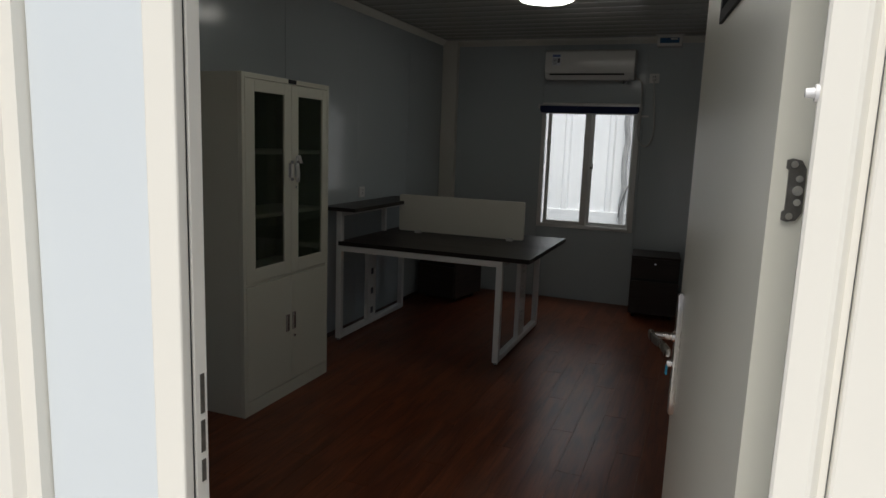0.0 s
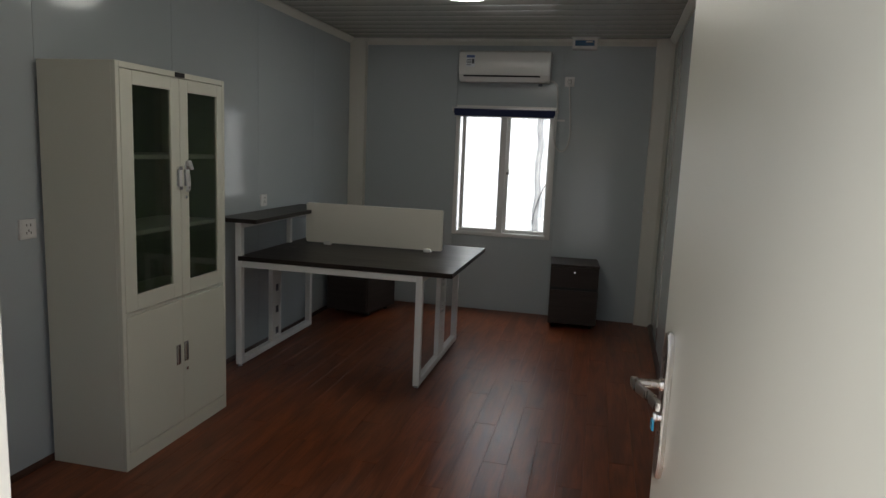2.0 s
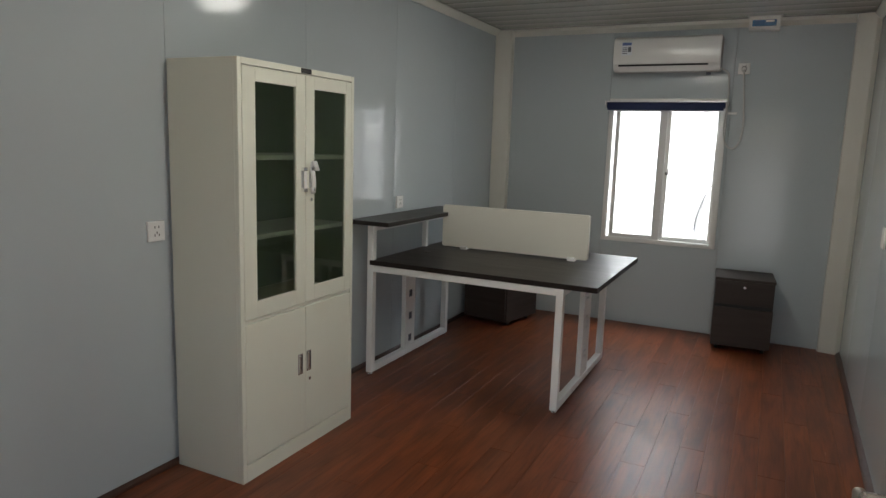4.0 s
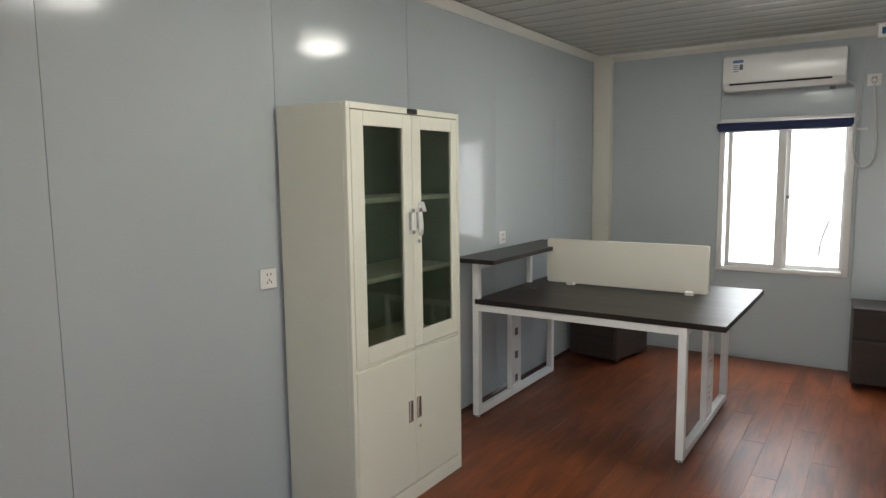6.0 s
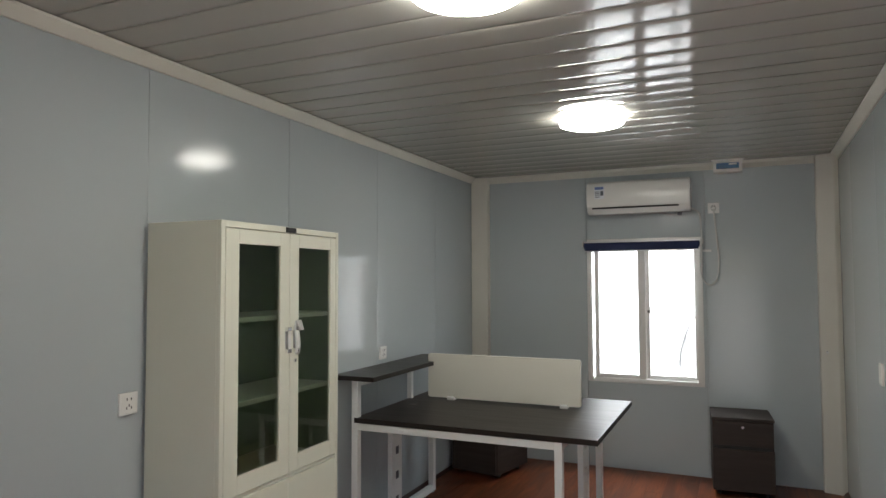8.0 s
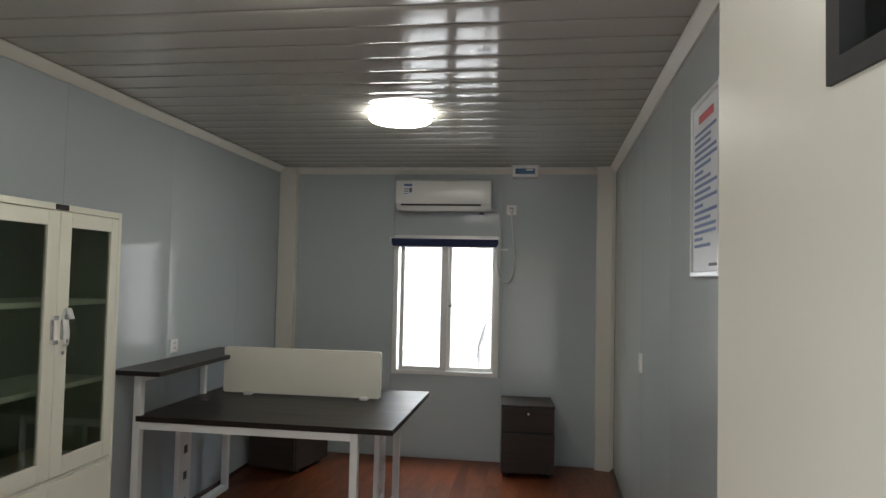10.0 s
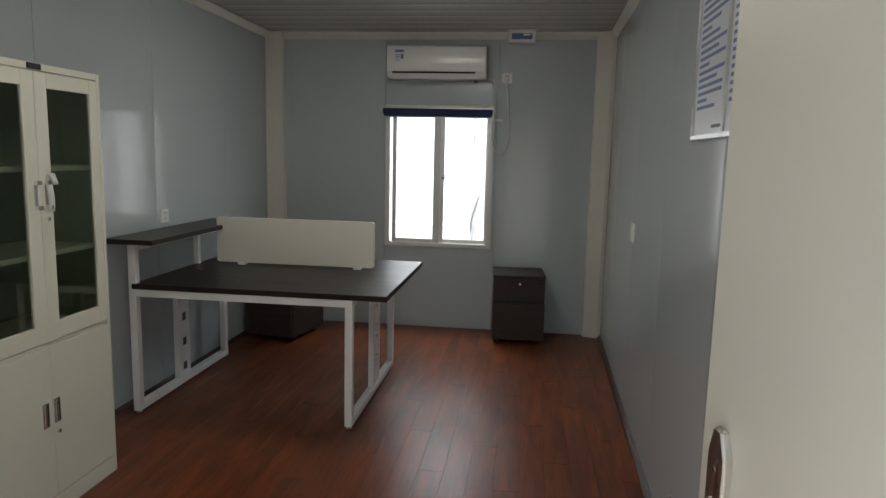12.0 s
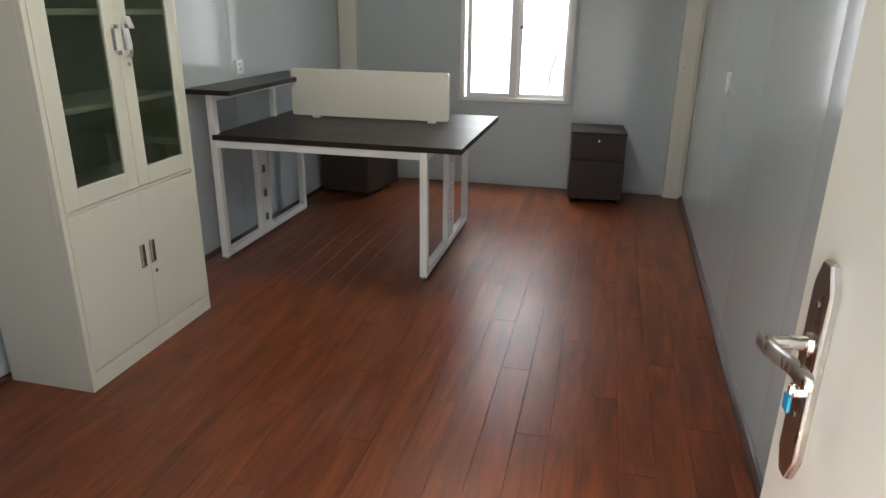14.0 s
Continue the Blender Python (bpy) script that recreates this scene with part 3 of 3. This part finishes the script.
part("shelf_post", bx(0.114, 0.148, 4.02, 4.05, 0.722, 0.933, bev=0.002), M_WHITE, desk)
part("grommet", bx(0.24, 0.29, 3.79, 3.84, DT, DT + 0.003, bev=0.001), M_STEEL, desk, "small metal cable flap")
scr = thing("desk_divider", (0.775, 4.07, DT), "cream privacy board clamped across the desk", "divider", turn=None)
dv = prism(bmesh.new(), [(0.262 + 0.0, 0.764), (0.252, 0.774), (0.252, 1.047), (0.262, 1.057), (1.290, 1.057), (1.300, 1.047), (1.300, 0.774), (1.290, 0.764)], "y", 4.070, 4.098)
part("board", dv, M_SCREEN, scr)
for x in (0.40, 1.17):
    c = bx(x, x + 0.05, 4.048, 4.10, DT, 0.775, bev=0.003)
    part("clamp", c, M_PLASTIC, scr, "white plastic clamp foot")


# ---- drawer pedestals ----
def pedestal(at, turn, label, d):
    o = thing("drawer_pedestal", at, label, "drawer unit", "desk pedestals", turn=turn)
    w, h = 0.405, 0.56
    k = bx(-w / 2, w / 2, -d / 2 + 0.019, d / 2, 0.035, h - 0.02, bev=0.002)
    part("carcass", k, M_PED, o)
    part("top_board", bx(-w / 2 - 0.004, w / 2 + 0.004, -d / 2 - 0.004, d / 2 + 0.004, h - 0.02, h, bev=0.002), M_PED, o)
    a = part("drawer", bx(-w / 2 + 0.003, w / 2 - 0.003, -d / 2, -d / 2 + 0.018, 0.362, h - 0.024, bev=0.002), M_PED, o)
    part("lock", cyl(bmesh.new(), (0.0, -d / 2, 0.495), (0.0, -d / 2 - 0.006, 0.495), 0.009), M_CHROME, a, "chrome lock")
    part("drawer", bx(-w / 2 - 0.001, w / 2 + 0.001, -d / 2 - 0.014, -d / 2 + 0.004, 0.042, 0.338, bev=0.003), M_PED, o)
    part("grip_channel", bx(-w / 2 + 0.004, w / 2 - 0.004, -d / 2 + 0.004, -d / 2 + 0.0185, 0.336, 0.3615), M_DARKGAP, o)
    for x in (-0.16, 0.16):
        for y in (-0.15, 0.15):
            c = cyl(bmesh.new(), (x - 0.012, y, 0.018), (x + 0.012, y, 0.018), 0.018)
            part("caster", c, M_DARKGAP, o, "black caster wheel")
    return o


pedestal((2.205, 5.385, 0.0), 4, "dark brown two-drawer pedestal on casters below the window wall", 0.40)
pedestal((0.318, 5.138, 0.0), -12, "dark brown two-drawer pedestal standing behind the desk", 0.50)

# ---- air conditioner ----
ac = thing("air_conditioner", (1.48, L, 2.09), "white wall-mounted split air conditioner above the window", "air conditioner", turn=None)
prof = [(L, 2.105), (L - 0.12, 2.098), (L - 0.165, 2.108), (L - 0.195, 2.135), (L - 0.212, 2.20), (L - 0.212, 2.30), (L - 0.20, 2.345), (L - 0.175, 2.362), (L, 2.365)]
body = prism(bmesh.new(), prof, "x", 1.080, 1.884)
bmesh.ops.bevel(body, geom=[e for e in body.edges if abs(e.verts[0].co.x - e.verts[1].co.x) < 1e-4], offset=0.006, segments=3, affect="EDGES")
part("casing", body, M_PLASTIC, ac, smooth=True)
part("front_panel", prism(bmesh.new(), [(L - 0.205, 2.152), (L - 0.2135, 2.20), (L - 0.2135, 2.30), (L - 0.203, 2.342), (L - 0.207, 2.342), (L - 0.2185, 2.30), (L - 0.2185, 2.20), (L - 0.210, 2.152)], "x", 1.086, 1.878), M_PLASTIC, ac, smooth=True)
part("air_slot", prism(bmesh.new(), [(L - 0.197, 2.137), (L - 0.2035, 2.150), (L - 0.2065, 2.150), (L - 0.2, 2.137)], "x", 1.125, 1.80), M_DARKGAP, ac, "dark outlet gap")
part("louvre", prism(bmesh.new(), [(L - 0.172, 2.1), (L - 0.197, 2.132), (L - 0.201, 2.132), (L - 0.176, 2.098)], "x", 1.125, 1.84), M_PLASTIC, ac)
stk = part("energy_sticker", bx(1.146, 1.226, L - 0.2195, L - 0.2188, 2.220, 2.322), M_PAPER, ac, "small printed energy sticker")
part("ink_bar", bx(1.150, 1.222, L - 0.2201, L - 0.2196, 2.296, 2.318), M_INKB, stk)
part("ink_bar", bx(1.196, 1.220, L - 0.2201, L - 0.2196, 2.245, 2.285), M_INKK, stk)
for z in (2.275, 2.262, 2.249, 2.232):
    part("ink_bar", bx(1.152, 1.190, L - 0.2201, L - 0.2196, z, z + 0.006), M_INKK, stk)
part("badge", cyl(bmesh.new(), (1.128, L - 0.2188, 2.305), (1.128, L - 0.2205, 2.305), 0.008), M_ALU, ac)
part("drain_stub", cyl(bmesh.new(), (1.80, L - 0.12, 2.09), (1.80, L - 0.12, 2.07), 0.018), M_INKK, ac)

# ---- roller blind ----
bl = thing("roller_blind", (1.475, L, 1.80), "navy roller blind rolled up over the window", "blind", turn=None)
part("head_rail", bx(1.015, 1.945, L - 0.048, L - 0.014, 1.866, 1.880, bev=0.004), M_ALU, bl, "thin grey head rail")
part("cloth_roll", cyl(bmesh.new(), (1.022, L - 0.036, 1.846), (1.938, L - 0.036, 1.846), 0.026), M_NAVY, bl, "rolled navy cloth", smooth=True)
part("hem", bx(1.03, 1.93, L - 0.062, L - 0.056, 1.802, 1.85, bev=0.002), M_NAVY, bl)
part("bottom_bar", bx(1.028, 1.932, L - 0.065, L - 0.053, 1.792, 1.803, bev=0.003), M_ALU, bl)
part("bracket", bx(1.946, 1.966, L - 0.055, L, 1.84, 1.882, bev=0.003), M_PLASTIC, bl)
part("bracket", bx(1.004, 1.0145, L - 0.055, L, 1.84, 1.882, bev=0.003), M_PLASTIC, bl)
part("cord_holder", bx(1.958, 2.025, L - 0.012, L, 1.778, 1.796, bev=0.003), M_PLASTIC, bl)

# ---- breaker box ----
bk = thing("breaker_box", (2.155, L, 2.40), "white breaker box with blue smoked cover", "breaker box", turn=None)
part("case", bx(2.052, 2.262, L - 0.120, L, 2.394, 2.486, bev=0.005), M_PLASTIC, bk, smooth=True)
part("cover", bx(2.075, 2.238, L - 0.128, L - 0.1205, 2.416, 2.462, bev=0.003), M_BLUE, bk, "blue smoked flap")
part("switch_row", bx(2.165, 2.222, L - 0.1295, L - 0.1282, 2.444, 2.456), M_PLASTIC, bk)
part("lid", bx(2.040, 2.276, L - 0.130, L, 2.486, 2.4895), M_PLASTIC, bk)


# ---- sockets, plug and cable ----
def socket(at, turn, label, w=0.086, h=0.086, holes=True):
    o = thing("wall_socket", at, label, "socket", "wall sockets", turn=turn)
    part("plate", bx(-w / 2, w / 2, -0.009, 0.005 if turn else 0.0, -h / 2, h / 2, bev=0.003), M_PLASTIC, o, smooth=True)
    part("insert", bx(-w * 0.4, w * 0.4, -0.0105, -0.009, -h * 0.4, h * 0.4, bev=0.0007), M_PLASTIC, o)
    if holes:
        for x, z in ((-0.010, 0.018), (0.010, 0.018), (-0.011, -0.016), (0.011, -0.016), (0.0, -0.006)):
            part("hole", bx(x - 0.0022, x + 0.0022, -0.0112, -0.0104, z - 0.005, z + 0.005), M_DARKGAP, o)
    return o


socket((0.0, 1.822, 1.078), 90, "white wall socket beside the steel cabinet")
socket((0.0, 3.879, 1.070), 90, "white wall socket above the raised desk shelf")
socket((wall_x(3.93), 3.93, 1.072), -90, "white wall socket on the bare wall", h=0.11, holes=False)
socket((2.045, L, 2.125), 0, "white wall socket with the air conditioner's plug")
pg = thing("power_cable", (2.045, L - 0.011, 2.125), "white power cable looping from socket to air conditioner", "cable", turn=None)
part("plug", cyl(bmesh.new(), (2.045, L - 0.011, 2.125), (2.045, L - 0.045, 2.118), 0.019, 0.014), M_PLASTIC, pg)
cyy = L - 0.022
part("cord", tube(bmesh.new(), [(2.045, cyy - 0.02, 2.115), (2.052, cyy, 2.03), (2.068, cyy, 1.85), (2.078, cyy, 1.68), (2.06, cyy, 1.56), (2.015, cyy, 1.515), (1.965, cyy, 1.545), (1.940, cyy - 0.05, 1.64), (1.944, cyy - 0.06, 1.76), (1.956, cyy - 0.06, 1.87), (1.950, cyy, 1.98), (1.945, cyy, 2.06), (1.93, cyy, 2.10), (1.880, cyy - 0.02, 2.13)], 0.0075), M_CABLE, pg, smooth=True)


kb = thing("door_bumper", (2.800, L - 0.066, 1.02), "small round metal stud on the far wall", "stud", turn=None)
part("stud", cyl(bmesh.new(), (2.800, L - 0.064, 1.02), (2.800, L - 0.084, 1.02), 0.010, 0.008), M_ALU, kb, smooth=True)


# ---- framed notices ----
def notice(y0, y1, label, seed):
    rnd = random.Random(seed)
    o = thing("framed_notice", (W, (y0 + y1) / 2, 1.563), label, "notice", "framed notices", turn=None)
    z0, z1, x = 1.563, 2.190, wall_x(y1)
    f = bmesh.new()
    for a in ((y0, y0 + 0.018, z0, z1), (y1 - 0.018, y1, z0, z1), (y0 + 0.018, y1 - 0.018, z0, z0 + 0.018), (y0 + 0.018, y1 - 0.018, z1 - 0.018, z1)):
        box(f, x - 0.02, x, a[0], a[1], a[2], a[3], 0.003)
    part("frame", f, M_ALU, o, "aluminium snap frame")
    sh = part("sheet", bx(x - 0.012, x - 0.001, y0 + 0.0185, y1 - 0.0185, z0 + 0.0185, z1 - 0.0185), M_PAPER, o, "white printed sheet")
    yc = (y0 + y1) / 2
    part("heading", bx(x - 0.0128, x - 0.0121, yc - 0.10, yc + 0.10, z1 - 0.085, z1 - 0.055), M_INKR, sh, "red heading bar")
    z = z1 - 0.125
    while z > z0 + 0.10:
        ln = rnd.choice((0.30, 0.29, 0.30, 0.12, 0.22))
        part("text_line", bx(x - 0.0128, x - 0.0121, y1 - 0.04 - ln, y1 - 0.04, z, z + 0.011), M_INKB, sh)
        z -= 0.0235
    part("text_line", bx(x - 0.0128, x - 0.0121, y0 + 0.03, y0 + 0.15, z0 + 0.035, z0 + 0.045), M_INKK, sh)


notice(2.110, 2.503, "white notice with red heading and blue text in aluminium frame", 3)
notice(1.700, 2.096, "second white notice in aluminium frame, beside the first", 8)


# ---- ceiling lamps ----
def lamp(x, y):
    o = thing("ceiling_lamp", (x, y, H), "round white flush ceiling lamp, lit", "lamp", "ceiling lamps", turn=None)
    part("base_ring", cyl(bmesh.new(), (x, y, H - 0.001), (x, y, H - 0.012), 0.160, 0.165, 48), M_PLASTIC, o, smooth=True)
    d = bmesh.new()
    R, n, rings = 0.182, 48, []
    for r, z in ((0.150, -0.012), (0.176, -0.014), (R, -0.019), (R, -0.038), (0.177, -0.045), (0.162, -0.050), (0.10, -0.053), (0.04, -0.054)):
        rings.append([d.verts.new((x + r * math.cos(2 * math.pi * k / n), y + r * math.sin(2 * math.pi * k / n), H + z)) for k in range(n)])
    for a, b2 in zip(rings, rings[1:]):
        for k in range(n):
            d.faces.new((a[k], a[(k + 1) % n], b2[(k + 1) % n], b2[k]))
    d.faces.new(rings[0])
    d.faces.new(rings[-1])
    part("diffuser", d, M_LAMP, o, "glowing white diffuser", smooth=True)


lamp(1.465, 3.70)
lamp(1.462, 1.79)

# ---- seen through the window ----
cw = bmesh.new()
outline, x, yb = [], -1.5, L + 1.5
while x < 4.5:
    outline += [(x, yb), (x + 0.17, yb), (x + 0.19, yb - 0.03), (x + 0.235, yb - 0.03), (x + 0.255, yb)]
    x += 0.255
outline += [(x, yb), (x, yb + 0.12), (-1.5, yb + 0.12)]
prism(cw, outline, "z", 0.75, 2.75)
nb = tagged(make("neighbour_cabin", cw, M_CORR), "white corrugated steel wall of the next cabin", "cabin wall", kind="structure")
part("base_rail", bx(-1.5, 4.6, yb - 0.05, yb + 0.13, -0.12, 0.749, bev=0.005), M_CORR, nb, "white steel base rail")
dp = thing("drain_pipe", (1.69, yb - 0.085, -0.12), "weathered grey pipe on the next cabin", "pipe", turn=None)
pp = tube(bmesh.new(), [(1.69 + 0.012 * math.sin(i * 2.3), yb - 0.085, -0.12 + 0.19 * i) for i in range(16)], 0.032, 10)
part("pipe", pp, M_GREY, dp, smooth=True)
wc = thing("loose_cable", (1.70, yb - 0.13, 0.75), "black cable hanging outside the window", "cable", turn=None)
part("cord", tube(bmesh.new(), [(1.66, yb - 0.13, 0.70), (1.68, yb - 0.14, 0.85), (1.73, yb - 0.12, 1.02), (1.80, yb - 0.06, 1.17), (1.92, yb - 0.045, 1.22)], 0.006), M_BLACKC, wc)

# ---- wall panels, piece by piece ----
def panels_along_y(parent, face, back, cuts, bow):
    """Sheet-steel panels, slightly bowed out between their folded seams."""
    side = 1 if back > face else -1
    for a, c in zip(cuts, cuts[1:]):
        y0, y1 = a + 0.0012, c - 0.0012
        rows = [(face + side * 0.0115, y0)]
        for k in range(33):
            v = k / 16 - 1
            rows.append((face + side * (bow * abs(v) ** 2.6), y0 + (y1 - y0) * k / 32))
        rows += [(face + side * 0.0115, y1), (back, y1), (back, y0)]
        part("panel", prism(bmesh.new(), rows, "z", 0.0, H - 0.002), M_WALL, parent, smooth=True)


panels_along_y(wall_left, 0.0, -0.0135, (NY1, 0.97, 1.907, 2.847, 3.812, 4.76, L), 0.0045)
panels_along_y(wall_right, W, W + 0.0135, (NY1, 1.15, 2.10, 3.03, 3.97, 4.91, L), 0.0018)
splay(wall_right)
for x0, x1, z0, z1 in ((0, WX0 - 0.002, 0, H - 0.002), (1.98, WF, 0, H - 0.002), (WX0 - 0.0005, 1.9785, 0, WZ0 - 0.001), (WX0 - 0.0005, 1.9785, WZ1 + 0.001, H - 0.002), (WX1 + 0.001, 1.9785, WZ0, WZ1)):
    part("panel", bx(x0, x1 - 0.002, L, L + 0.0135, z0, z1, bev=0.0025), M_WALL, wall_far)
for x0, x1, z0, z1 in ((-0.08, 0.55, -0.118, H), (0.553, 1.457, -0.118, H), (1.5535, 1.794, -0.118, H), (1.7955, 2.704, DZ + 0.062, H)):
    part("panel", bx(x0, x1, NY0, NY0 + 0.0115, z0, z1, bev=0.0025), M_OUT, wall_near)

structure("corner_post", bx(2.7055, WF + 0.08, NY0 - 0.004, NY0 + 0.0115, -0.118, H, bev=0.004), M_FRAME, "cream steel corner post outside the door", "trim")

# ---- floor planks ----
PW, PL = 0.1195, 1.21
cache = {}
col, x = 0, 0.0
while x < WF - 0.01:
    w = min(PW, WF - x)
    y = NY1 - (col * 0.37 % 1.0) * PL
    while y < L:
        a, c = max(y, NY1), min(y + PL, L)
        if c - a > 0.02:
            key = (round(w, 3), round(c - a, 3))
            if key not in cache:
                q = bx(0.0003, w - 0.0003, 0.0003, c - a - 0.0003, -0.011, 0.0)
                top = [e for e in q.edges if all(v.co.z > -0.001 for v in e.verts)]
                bmesh.ops.bevel(q, geom=top, offset=0.0008, segments=1, affect="EDGES")
                me = bpy.data.meshes.new("plank")
                bmesh.ops.recalc_face_normals(q, faces=q.faces[:])
                q.to_mesh(me)
                q.free()
                me.materials.append(M_FLOOR)
                cache[key] = me
            pk = new("plank", cache[key])
            pk.location = (x, a, 0.0)
            pk.parent = floor
        y += PL
    x += PW
    col += 1
